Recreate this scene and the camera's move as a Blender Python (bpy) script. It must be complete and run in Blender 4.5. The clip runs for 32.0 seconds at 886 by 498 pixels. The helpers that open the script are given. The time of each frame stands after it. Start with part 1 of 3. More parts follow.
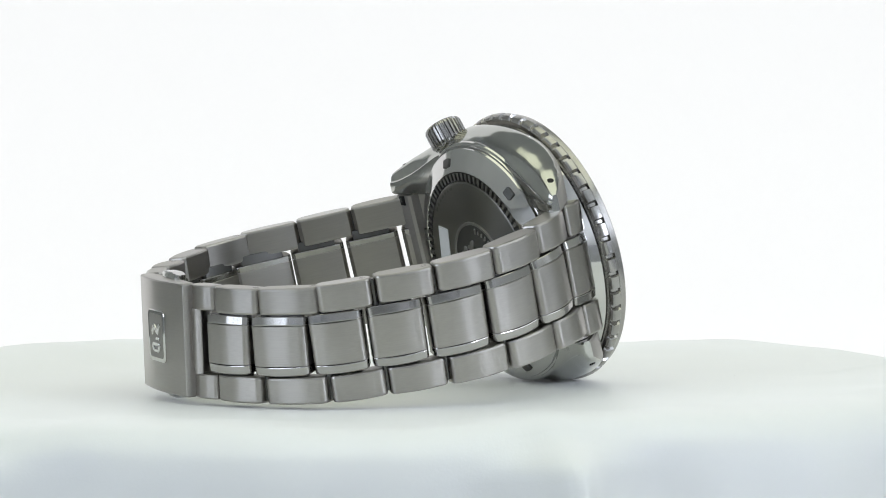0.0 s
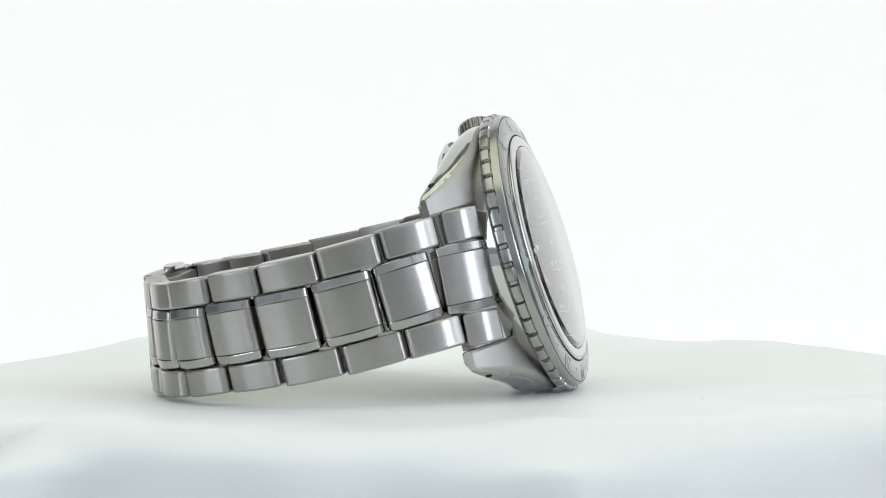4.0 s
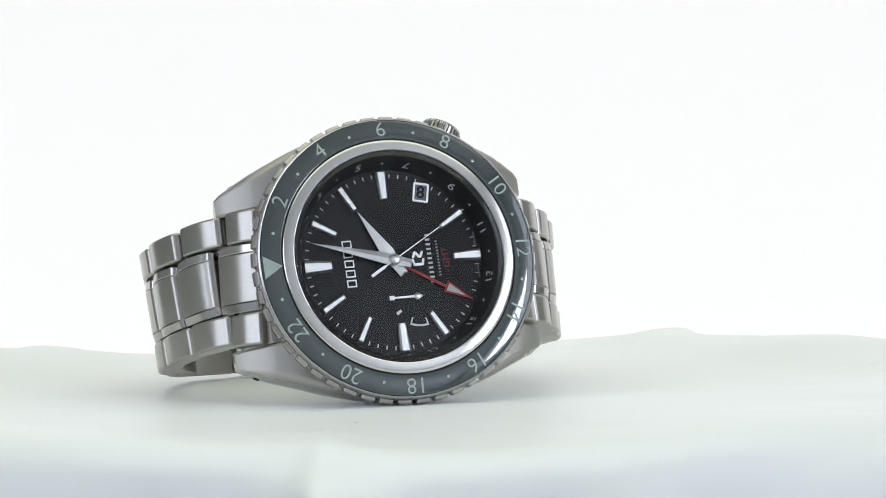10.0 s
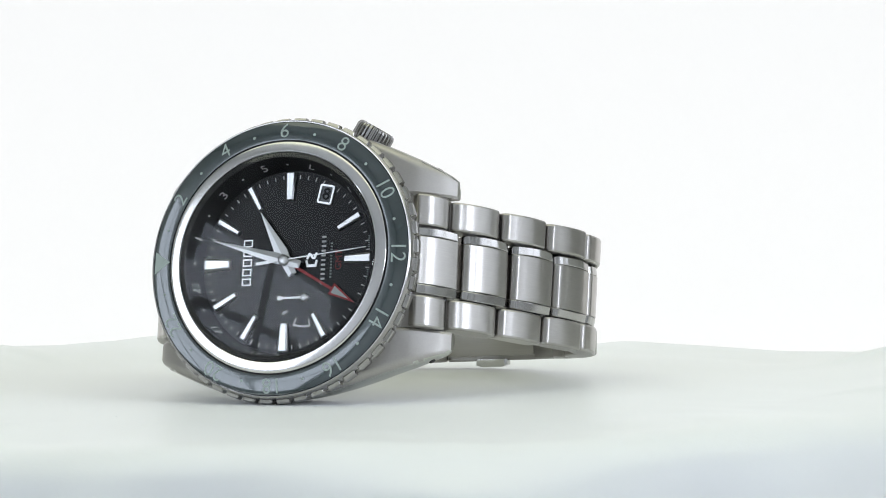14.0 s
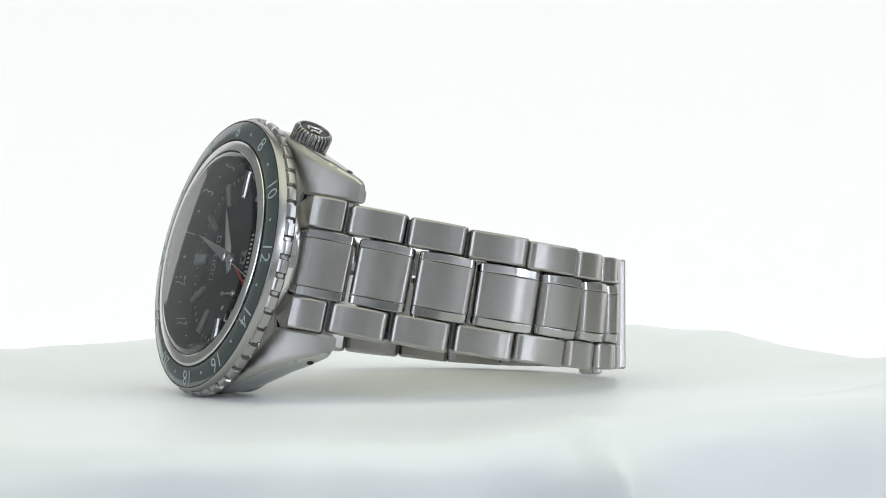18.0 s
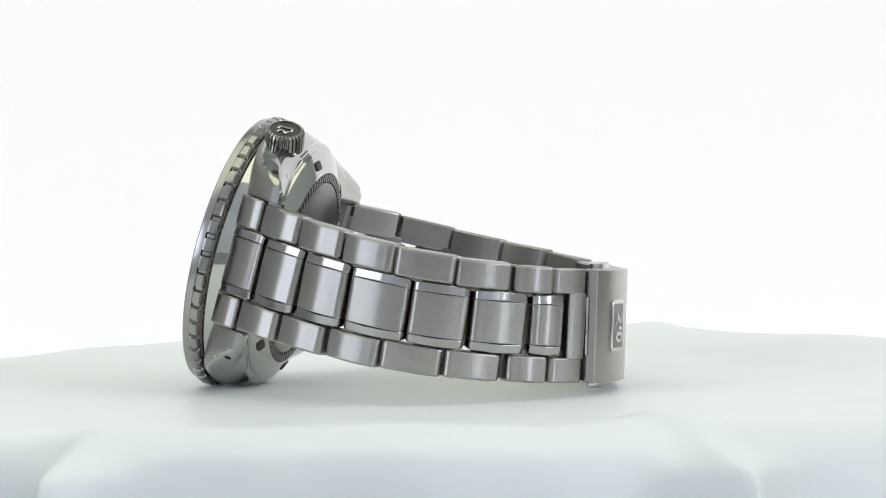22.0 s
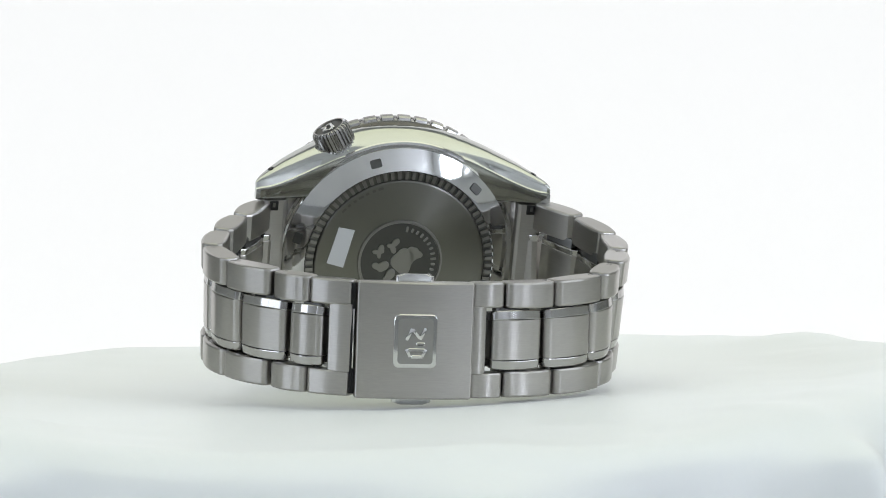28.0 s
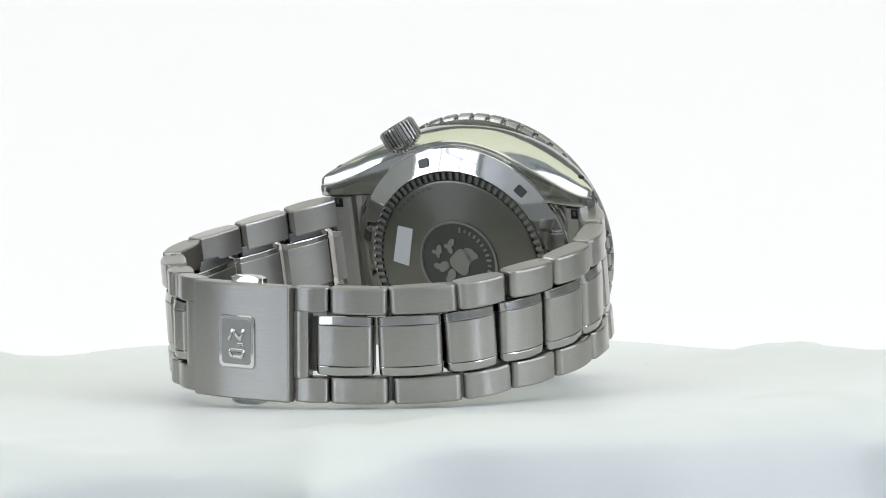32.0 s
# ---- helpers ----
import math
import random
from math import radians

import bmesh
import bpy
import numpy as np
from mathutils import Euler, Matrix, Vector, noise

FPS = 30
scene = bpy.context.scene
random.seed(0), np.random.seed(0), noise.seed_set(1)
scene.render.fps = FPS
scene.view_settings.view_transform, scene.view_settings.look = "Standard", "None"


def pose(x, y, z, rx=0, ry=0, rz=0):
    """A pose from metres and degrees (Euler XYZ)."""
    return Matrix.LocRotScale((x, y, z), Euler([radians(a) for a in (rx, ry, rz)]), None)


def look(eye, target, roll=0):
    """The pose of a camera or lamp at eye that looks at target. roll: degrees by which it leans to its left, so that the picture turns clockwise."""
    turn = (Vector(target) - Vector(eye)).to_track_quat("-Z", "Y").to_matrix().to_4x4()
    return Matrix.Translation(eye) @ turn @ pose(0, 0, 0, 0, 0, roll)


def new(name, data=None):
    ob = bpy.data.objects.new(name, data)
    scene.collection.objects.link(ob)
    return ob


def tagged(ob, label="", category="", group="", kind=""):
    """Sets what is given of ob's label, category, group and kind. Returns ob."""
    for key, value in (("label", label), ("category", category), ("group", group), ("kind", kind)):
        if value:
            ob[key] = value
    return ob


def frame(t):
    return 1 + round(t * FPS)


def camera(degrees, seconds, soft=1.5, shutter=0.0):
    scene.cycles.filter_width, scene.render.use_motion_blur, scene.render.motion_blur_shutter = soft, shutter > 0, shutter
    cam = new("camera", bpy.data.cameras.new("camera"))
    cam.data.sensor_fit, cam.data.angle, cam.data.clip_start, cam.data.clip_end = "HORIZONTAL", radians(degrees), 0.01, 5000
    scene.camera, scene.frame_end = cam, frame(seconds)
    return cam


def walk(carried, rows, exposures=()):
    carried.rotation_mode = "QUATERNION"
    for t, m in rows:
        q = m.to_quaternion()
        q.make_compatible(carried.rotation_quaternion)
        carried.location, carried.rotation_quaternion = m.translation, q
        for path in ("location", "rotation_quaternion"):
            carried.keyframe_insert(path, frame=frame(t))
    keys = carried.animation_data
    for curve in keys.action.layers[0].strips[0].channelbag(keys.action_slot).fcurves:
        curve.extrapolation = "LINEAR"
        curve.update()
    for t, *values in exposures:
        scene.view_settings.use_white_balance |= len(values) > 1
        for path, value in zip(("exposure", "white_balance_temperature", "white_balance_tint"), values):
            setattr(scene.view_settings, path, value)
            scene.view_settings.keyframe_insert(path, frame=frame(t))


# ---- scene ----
cam = camera(14.037, 32.0, soft=1.0)
EYE = (0.0, -0.56308, 0.05571)
AIM = (EYE[0] + 0.016337, EYE[1] + 0.998690, EYE[2] - 0.048495)
walk(cam, [(0.0, look(EYE, AIM, -1.122)), (32.0, look(EYE, AIM, -1.122))])
scene.view_settings.exposure = 0.0


def turn_at(t):
    """The turntable's angle at t seconds."""
    return -0.17967 * t - 0.01793 * math.sin(math.tau * t / 34) - 0.01279 * (math.cos(math.tau * t / 34) - 1)


# ---- light: a broad ceiling light, and daylight from a window at either side behind the camera ----
world = bpy.data.worlds.new("world")
world.use_nodes = True
world.node_tree.nodes["Background"].inputs[0].default_value = (0.9, 1.0, 0.95, 1)
world.node_tree.nodes["Background"].inputs[1].default_value = 0.02
scene.world = world


def area_lamp(name, m, sx, sy, watts, colour):
    data = bpy.data.lights.new(name, "AREA")
    data.shape, data.size, data.size_y, data.energy, data.color = "RECTANGLE", sx, sy, watts, colour
    ob = new(name, data)
    ob.matrix_world = m
    return ob


area_lamp("ceiling_lamp", look((0.12, -0.05, 1.28), (0.12, -0.05, 0.0)), 2.4, 1.25, 9.9, (0.97, 1.0, 0.74))
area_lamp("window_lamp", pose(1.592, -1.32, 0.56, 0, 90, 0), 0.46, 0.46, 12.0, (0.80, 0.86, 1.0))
# added fill in place of a bright side wall, to lift links and insert
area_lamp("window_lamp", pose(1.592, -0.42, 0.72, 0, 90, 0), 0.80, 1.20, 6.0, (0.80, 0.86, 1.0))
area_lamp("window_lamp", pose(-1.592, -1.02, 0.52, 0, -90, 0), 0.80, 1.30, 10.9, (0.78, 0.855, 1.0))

# ---- materials ----


def material(name, colour, rough=0.5, metal=0.0, coat=0.0, emit=0.0):
    m = bpy.data.materials.new(name)
    m.use_nodes = True
    b = m.node_tree.nodes["Principled BSDF"]
    b.inputs["Base Color"].default_value = (*colour, 1)
    b.inputs["Roughness"].default_value = rough
    b.inputs["Metallic"].default_value = metal
    b.inputs["Coat Weight"].default_value = coat
    b.inputs["Coat Roughness"].default_value = 0.03
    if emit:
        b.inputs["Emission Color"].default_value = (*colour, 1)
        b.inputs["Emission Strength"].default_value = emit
    return m, m.node_tree, b


def add_noise(tree, scale, detail=4.0, stretch=(1, 1, 1), coord="Object"):
    tc, mp, no = (tree.nodes.new(k) for k in ("ShaderNodeTexCoord", "ShaderNodeMapping", "ShaderNodeTexNoise"))
    mp.inputs["Scale"].default_value = stretch
    no.inputs["Scale"].default_value, no.inputs["Detail"].default_value = scale, detail
    tree.links.new(tc.outputs[coord], mp.inputs["Vector"])
    tree.links.new(mp.outputs["Vector"], no.inputs["Vector"])
    return no.outputs["Fac"]


def add_range(tree, fac, low, high):
    r = tree.nodes.new("ShaderNodeMapRange")
    r.inputs["From Min"].default_value, r.inputs["From Max"].default_value = 0.3, 0.7
    r.inputs["To Min"].default_value, r.inputs["To Max"].default_value = low, high
    tree.links.new(fac, r.inputs["Value"])
    return r.outputs["Result"]


def add_mix(tree, fac, a, b):
    x = tree.nodes.new("ShaderNodeMix")
    x.data_type = "RGBA"
    x.inputs["A"].default_value, x.inputs["B"].default_value = (*a, 1), (*b, 1)
    tree.links.new(fac, x.inputs["Factor"])
    return x.outputs["Result"]


def add_bump(tree, bsdf, fac, strength, distance):
    u = tree.nodes.new("ShaderNodeBump")
    u.inputs["Strength"].default_value, u.inputs["Distance"].default_value = strength, distance
    tree.links.new(fac, u.inputs["Height"])
    tree.links.new(u.outputs["Normal"], bsdf.inputs["Normal"])


def add_tangent(tree, bsdf, axis, amount, turn=0.0):
    """Brushing: stretches the gloss across the scratches."""
    tangent = tree.nodes.new("ShaderNodeTangent")
    if axis == "UV":
        tangent.direction_type, tangent.uv_map = "UV_MAP", "grain"
    else:
        tangent.direction_type, tangent.axis = "RADIAL", axis
    tree.links.new(tangent.outputs[0], bsdf.inputs["Tangent"])
    bsdf.inputs["Anisotropic"].default_value = amount
    bsdf.inputs["Anisotropic Rotation"].default_value = turn


def brushed(name, colour, rough, stretch, axis="Y", amount=0.85, turn=0.0):
    m, tree, b = material(name, colour, rough, 1.0)
    lines = add_noise(tree, 5200, 3.0, stretch)
    smear = add_noise(tree, 160.0, 3.0)
    tree.links.new(add_range(tree, lines, rough - 0.012, rough + 0.012), b.inputs["Roughness"])
    both = tree.nodes.new("ShaderNodeMath")
    both.operation = "MULTIPLY"
    tree.links.new(add_range(tree, smear, 0.75, 1.0), both.inputs[0])
    tree.links.new(add_range(tree, lines, 0.55, 1.0), both.inputs[1])
    tree.links.new(add_mix(tree, both.outputs[0], tuple(c * 0.86 for c in colour), tuple(min(1, c * 1.04) for c in colour)), b.inputs["Base Color"])
    add_tangent(tree, b, axis, amount, turn)
    return m


def polished(name, colour, rough=0.06):
    m, tree, b = material(name, colour, rough, 1.0)
    smear = add_noise(tree, 220.0, 4.0)
    tree.links.new(add_range(tree, smear, rough * 0.9, rough * 1.15), b.inputs["Roughness"])
    return m


STEEL = (0.408, 0.392, 0.374)
M_LINK = brushed("brushed_steel", STEEL, 0.305, (1, 0.03, 1), "UV", 0.8)
M_CASE_BRUSH = brushed("brushed_case_steel", STEEL, 0.47, (1, 0.05, 1), "Z", 0.35)
M_BACK, tree, b = material("turned_back_steel", (0.20, 0.197, 0.18), 0.33, 1.0)
add_tangent(tree, b, "Z", 0.9, 0.25)
M_BEAD, _, _ = material("dull_bead_steel", (0.27, 0.265, 0.255), 0.35, 1.0)
M_BEAD_GROOVE, _, _ = material("dull_groove_steel", (0.16, 0.158, 0.15), 0.4, 1.0)
M_ENGRAVE, _, _ = material("engraved_steel", (0.16, 0.155, 0.145), 0.4, 1.0)
M_RELIEF, _, _ = material("worn_relief_steel", (0.30, 0.295, 0.28), 0.4, 1.0)
M_POL = polished("polished_steel", (0.60, 0.595, 0.58))
M_FLANK = polished("satin_polished_steel", (0.49, 0.495, 0.47), 0.11)
M_STRIP = polished("polished_strip_steel", (0.42, 0.41, 0.40), 0.13)
M_RING = polished("satin_ring_steel", (0.62, 0.61, 0.60), 0.15)
M_BEZEL = polished("bezel_steel", (0.40, 0.39, 0.38), 0.24)
# flat black painted as shade in holes, notches and slot; also the crystal seat
M_SHADOW, _, _ = material("shade_and_seat_black", (0.015, 0.015, 0.015), 0.5, 0.6)
M_FIELD, _, _ = material("dark_medallion_ground", (0.11, 0.11, 0.105), 0.45, 1.0)
# steel of the pins; its dark tone also paints shade behind the link gaps
M_PIN_AND_GAP, _, _ = material("pin_and_gap_shade_steel", (0.14, 0.14, 0.135), 0.4, 1.0)

M_INSERT, tree, b = material("green_grey_bezel_insert", (0.026, 0.041, 0.043), 0.2, 0.2, 0.8)
b.inputs["Coat IOR"].default_value = 1.8
speck = add_noise(tree, 900.0, 3.0)
tree.links.new(add_range(tree, speck, 0.12, 0.22), b.inputs["Roughness"])
M_DIAL, tree, b = material("black_dial_lacquer", (0.006, 0.006, 0.007), 0.35, 0.0, 0.0)
b.inputs["Specular IOR Level"].default_value = 0.25
M_PRINT, _, _ = material("pale_grey_print", (0.34, 0.40, 0.385), 0.5)
M_WHITE, _, _ = material("white_dial_print", (0.72, 0.72, 0.72), 0.5)
M_MARK = polished("silver_marker", (0.95, 0.95, 0.94), 0.32)
M_HAND = polished("silver_hand", (0.94, 0.94, 0.93), 0.42)
M_RED, _, _ = material("red_hand_paint", (0.42, 0.012, 0.015), 0.35)
M_REDPRINT, _, _ = material("dark_red_print", (0.20, 0.010, 0.012), 0.5)
M_LUME, _, _ = material("matt_silver_lume", (0.62, 0.64, 0.62), 0.6)
M_STICKER, tree, b = material("grey_film_sticker", (0.62, 0.63, 0.64), 0.35)
tree.links.new(add_range(tree, add_noise(tree, 500.0, 2.0), 0.28, 0.45), b.inputs["Roughness"])

# crystal: clear and coated, with a gloss that grows at grazing angles
M_GLASS = bpy.data.materials.new("sapphire_crystal")
M_GLASS.use_nodes = True
tree = M_GLASS.node_tree
tree.nodes.clear()
out, mixer, clear, gloss, fresnel = (tree.nodes.new(k) for k in ("ShaderNodeOutputMaterial", "ShaderNodeMixShader", "ShaderNodeBsdfTransparent", "ShaderNodeBsdfGlossy", "ShaderNodeFresnel"))
clear.inputs["Color"].default_value = (0.97, 0.98, 0.98, 1)
gloss.inputs["Roughness"].default_value = 0.015
fresnel.inputs["IOR"].default_value = 1.6
coating, floor_at = tree.nodes.new("ShaderNodeMath"), tree.nodes.new("ShaderNodeMath")
coating.operation, floor_at.operation = "MULTIPLY_ADD", "MAXIMUM"
coating.inputs[1].default_value, coating.inputs[2].default_value, floor_at.inputs[1].default_value = 2.4, -0.104, 0.0
tree.links.new(fresnel.outputs[0], coating.inputs[0])
tree.links.new(coating.outputs[0], floor_at.inputs[0])
tree.links.new(floor_at.outputs[0], mixer.inputs[0])
tree.links.new(clear.outputs[0], mixer.inputs[1])
tree.links.new(gloss.outputs[0], mixer.inputs[2])
tree.links.new(mixer.outputs[0], out.inputs[0])

M_DATE, _, _ = material("grey_date_disc", (0.20, 0.21, 0.22), 0.5)
M_LINT, _, _ = material("grey_lint", (0.52, 0.53, 0.54), 0.8)
M_CLOTH, tree, b = material("white_satin_cloth", (0.78, 0.80, 0.79), 0.42)
b.inputs["Sheen Weight"].default_value = 0.25
weave = add_noise(tree, 2600.0, 2.0, (1, 0.3, 1))
soil = add_noise(tree, 16.0, 4.0)
tree.links.new(add_mix(tree, add_range(tree, soil, 0, 1), (0.835, 0.855, 0.855), (0.87, 0.89, 0.89)), b.inputs["Base Color"])
add_bump(tree, b, weave, 0.15, 0.0001)
# the paper's brightness is emission added to a grey base
M_BACKDROP, _, b = material("glowing_backdrop", (1.0, 1.0, 1.0), 0.9, emit=0.738)
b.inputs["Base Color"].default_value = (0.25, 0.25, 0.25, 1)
M_WALL, tree, b = material("pale_wall_paint", (0.62, 0.64, 0.61), 0.8)
tree.links.new(add_mix(tree, add_range(tree, add_noise(tree, 3.0, 4.0), 0, 1), (0.69, 0.695, 0.70), (0.76, 0.765, 0.77)), b.inputs["Base Color"])
M_WHITEWALL, tree, b = material("white_wall_paint", (0.86, 0.87, 0.86), 0.8)
tree.links.new(add_mix(tree, add_range(tree, add_noise(tree, 3.0, 4.0), 0, 1), (0.83, 0.84, 0.83), (0.88, 0.89, 0.88)), b.inputs["Base Color"])
M_GREYWALL, tree, b = material("grey_wall_paint", (0.68, 0.69, 0.69), 0.8)
tree.links.new(add_mix(tree, add_range(tree, add_noise(tree, 3.0, 4.0), 0, 1), (0.66, 0.67, 0.67), (0.72, 0.73, 0.73)), b.inputs["Base Color"])
M_CEIL, tree, b = material("white_ceiling_paint", (0.7, 0.72, 0.68), 0.8)
tree.links.new(add_mix(tree, add_range(tree, add_noise(tree, 3.0, 4.0), 0, 1), (0.68, 0.685, 0.66), (0.74, 0.745, 0.72)), b.inputs["Base Color"])
M_TABLE, tree, b = material("grey_table_laminate", (0.22, 0.225, 0.235), 0.5)
tree.links.new(add_mix(tree, add_range(tree, add_noise(tree, 6.0, 4.0), 0, 1), (0.20, 0.205, 0.215), (0.25, 0.255, 0.265)), b.inputs["Base Color"])

# ---- mesh helpers; the watch is drawn in millimetres ----
MM = 0.001


def finish(name, bm, mat, sharp=0.6, scale=MM):
    bmesh.ops.remove_doubles(bm, verts=bm.verts, dist=1e-6)
    bmesh.ops.recalc_face_normals(bm, faces=bm.faces)
    for f in bm.faces:
        f.smooth = True
    for e in bm.edges:
        if len(e.link_faces) != 2 or e.calc_face_angle(0) > sharp:
            e.smooth = False
    if scale != 1:
        bmesh.ops.scale(bm, vec=(scale,) * 3, verts=bm.verts)
    me = bpy.data.meshes.new(name)
    bm.to_mesh(me)
    bm.free()
    me.materials.append(mat)
    if mat.name == "brushed_steel":
        uv = me.uv_layers.new(name="grain")
        for loop in me.loops:
            co = me.vertices[loop.vertex_index].co
            uv.data[loop.index].uv = (co.x * 20, co.y * 20 + co.z * 7)
    return me


def part(name, bm, mat, parent, label="", m=None, sharp=0.6):
    me = bm if isinstance(bm, bpy.types.Mesh) else finish(name, bm, mat, sharp)
    ob = new(name, me)
    ob.parent = parent
    if m is not None:
        ob.matrix_local = m
    if label:
        ob["label"] = label
    return ob


def mm_pose(x, y, z, rx=0, ry=0, rz=0):
    return pose(x * MM, y * MM, z * MM, rx, ry, rz)


def revolve(profile, n=96, closed=False, bm=None, wave=None):
    """A ring or disc round z from (r, z) pairs. wave(i, r, z) may change r."""
    bm = bm or bmesh.new()
    rings = []
    for r, z in profile:
        if r < 1e-6:
            rings.append([bm.verts.new((0, 0, z))])
        else:
            rings.append([bm.verts.new(((wave(i, r, z) if wave else r) * math.sin(math.tau * i / n), (wave(i, r, z) if wave else r) * math.cos(math.tau * i / n), z)) for i in range(n)])
    pairs = list(zip(rings, rings[1:])) + ([(rings[-1], rings[0])] if closed else [])
    for a, c in pairs:
        for i in range(n):
            j = (i + 1) % n
            if len(a) == 1:
                bm.faces.new((a[0], c[j], c[i]))
            elif len(c) == 1:
                bm.faces.new((a[i], a[j], c[0]))
            else:
                bm.faces.new((a[i], a[j], c[j], c[i]))
    return bm


def loft(sections, bm=None, caps=True):
    """Skin closed loops of points of equal number."""
    bm = bm or bmesh.new()
    loops = [[bm.verts.new(p) for p in s] for s in sections]
    for a, c in zip(loops, loops[1:]):
        for i in range(len(a)):
            j = (i + 1) % len(a)
            bm.faces.new((a[i], a[j], c[j], c[i]))
    if caps:
        bm.faces.new(loops[0][::-1])
        bm.faces.new(loops[-1])
    return bm


def box(x0, x1, y0, y1, z0, z1, bevel=0.0, bm=None):
    bm = bm or bmesh.new()
    made = bmesh.ops.create_cube(bm, size=1)["verts"]
    for v in made:
        v.co = Vector(((x0 + x1) / 2 + v.co.x * (x1 - x0), (y0 + y1) / 2 + v.co.y * (y1 - y0), (z0 + z1) / 2 + v.co.z * (z1 - z0)))
    if bevel:
        edges = {e for v in made for e in v.link_edges}
        bmesh.ops.bevel(bm, geom=list(edges), offset=bevel, segments=2, affect="EDGES", profile=0.5)
    return bm


def prism(outline, z0, z1, bevel=0.0, bm=None):
    """An upright block over an outline of (x, y) pairs, its top edge drawn in by bevel."""
    n = len(outline)
    cx, cy = sum(p[0] for p in outline) / n, sum(p[1] for p in outline) / n
    secs = [[(x, y, z0) for x, y in outline]]
    if bevel:
        secs.append([(x, y, z1 - bevel) for x, y in outline])
        size = max(max(abs(x - cx), abs(y - cy)) for x, y in outline)
        k = max(0.1, 1 - bevel / max(1e-6, min(max(abs(x - cx) for x, y in outline), max(abs(y - cy) for x, y in outline))))
        secs.append([(cx + (x - cx) * k, cy + (y - cy) * max(k, 1 - bevel / size), z1) for x, y in outline])
    else:
        secs.append([(x, y, z1) for x, y in outline])
    return loft(secs, bm)


def rounded(w, h, r, n=4):
    pts = []
    for cx, cy, a0 in ((w / 2 - r, h / 2 - r, 0), (-w / 2 + r, h / 2 - r, 90), (-w / 2 + r, -h / 2 + r, 180), (w / 2 - r, -h / 2 + r, 270)):
        pts += [(cx + r * math.cos(radians(a0 + 90 * i / n)), cy + r * math.sin(radians(a0 + 90 * i / n))) for i in range(n + 1)]
    return pts


def link_mesh(name, w, length, thick, mat, crown=0.35, round_end=0.6, edge=0.35):
    """A bracelet link: x across, y along the bracelet, z out of it; the top is arched by crown over z = 0, ends and edges rounded."""
    h, top = length / 2, []
    round_end = min(round_end, 0.17 * length)
    flat = h - round_end
    for k in range(7):
        a = k / 6 * math.pi / 2
        top.append((flat + round_end * math.cos(a), -round_end + round_end * math.sin(a)))
    for k in range(1, 9):
        y = flat * (1 - 2 * k / 9)
        top.append((y, crown * (1 - (y / flat) ** 2)))
    for k in range(7):
        a = math.pi / 2 + k / 6 * math.pi / 2
        top.append((-flat + round_end * math.cos(a), -round_end + round_end * math.sin(a)))
    low = [(-h, -thick + 0.6), (-h + 0.6, -thick), (-h * 0.5, -thick - 0.16), (0, -thick - 0.24), (h * 0.5, -thick - 0.16), (h - 0.6, -thick), (h, -thick + 0.6)]
    prof = top + low
    cz = -thick / 2

    def ring(x, inset):
        ky, kz = (h - inset) / h, (thick / 2 - inset) / (thick / 2)
        return [(x, y * ky, cz + (z - cz) * kz) for y, z in prof]
    q = edge * 0.3
    secs = [ring(-w / 2, edge), ring(-w / 2 + q, q), ring(-w / 2 + edge, 0), ring(w / 2 - edge, 0), ring(w / 2 - q, q), ring(w / 2, edge)]
    return finish(name, loft(secs), mat, 0.3)


def glyphs(name, text, size, mat, parent, m, label="", depth=0.04, bold=0.0):
    """Lettering in the built-in font, as a mesh."""
    cu = bpy.data.curves.new(name, "FONT")
    cu.body, cu.size, cu.align_x, cu.align_y, cu.extrude, cu.offset = text, size * MM, "CENTER", "CENTER", depth * MM / 2, bold * MM
    cu.resolution_u = 3
    tmp = new(name + "_curve", cu)
    me = bpy.data.meshes.new_from_object(tmp.evaluated_get(bpy.context.evaluated_depsgraph_get()))
    bpy.data.objects.remove(tmp)
    bpy.data.curves.remove(cu)
    me.materials.clear()
    me.materials.append(mat)
    return part(name, me, mat, parent, label, m)


def clock_pose(r, degrees, z, tilt=0.0, extra=0.0):
    """A pose at a clock angle, its y axis pointing outward; tilt leans its face inward."""
    a = radians(degrees)
    return mm_pose(r * math.sin(a), r * math.cos(a), z, 0, 0, -degrees + extra) @ pose(0, 0, 0, tilt, 0, 0)


# ---- room ----
def slab(name, x0, x1, y0, y1, z0, z1, mat, label=""):
    ob = new(name, finish(name, box(x0, x1, y0, y1, z0, z1), mat, scale=1))
    return tagged(ob, label, "", "", "structure")


slab("ground", -1.7, 1.7, -1.9, 1.5, -0.10, -0.05, M_TABLE, "grey laminate table surface under the turntable")
slab("wall_back", -1.7, 1.7, 1.4, 1.5, -0.05, 1.3, M_WHITEWALL, "plain pale painted wall")
slab("wall_front", -1.7, 1.7, -1.9, -1.8, -0.05, 1.3, M_WALL, "plain pale painted wall")
slab("wall_side", -1.7, -1.6, -1.8, 1.4, -0.05, 1.3, M_GREYWALL, "plain pale painted wall")
slab("wall_window", 1.6, 1.7, -1.8, 1.4, -0.05, 1.3, M_WHITEWALL, "plain pale painted wall")
slab("ceiling", -1.7, 1.7, -1.9, 1.5, 1.3, 1.4, M_CEIL, "plain white painted ceiling")


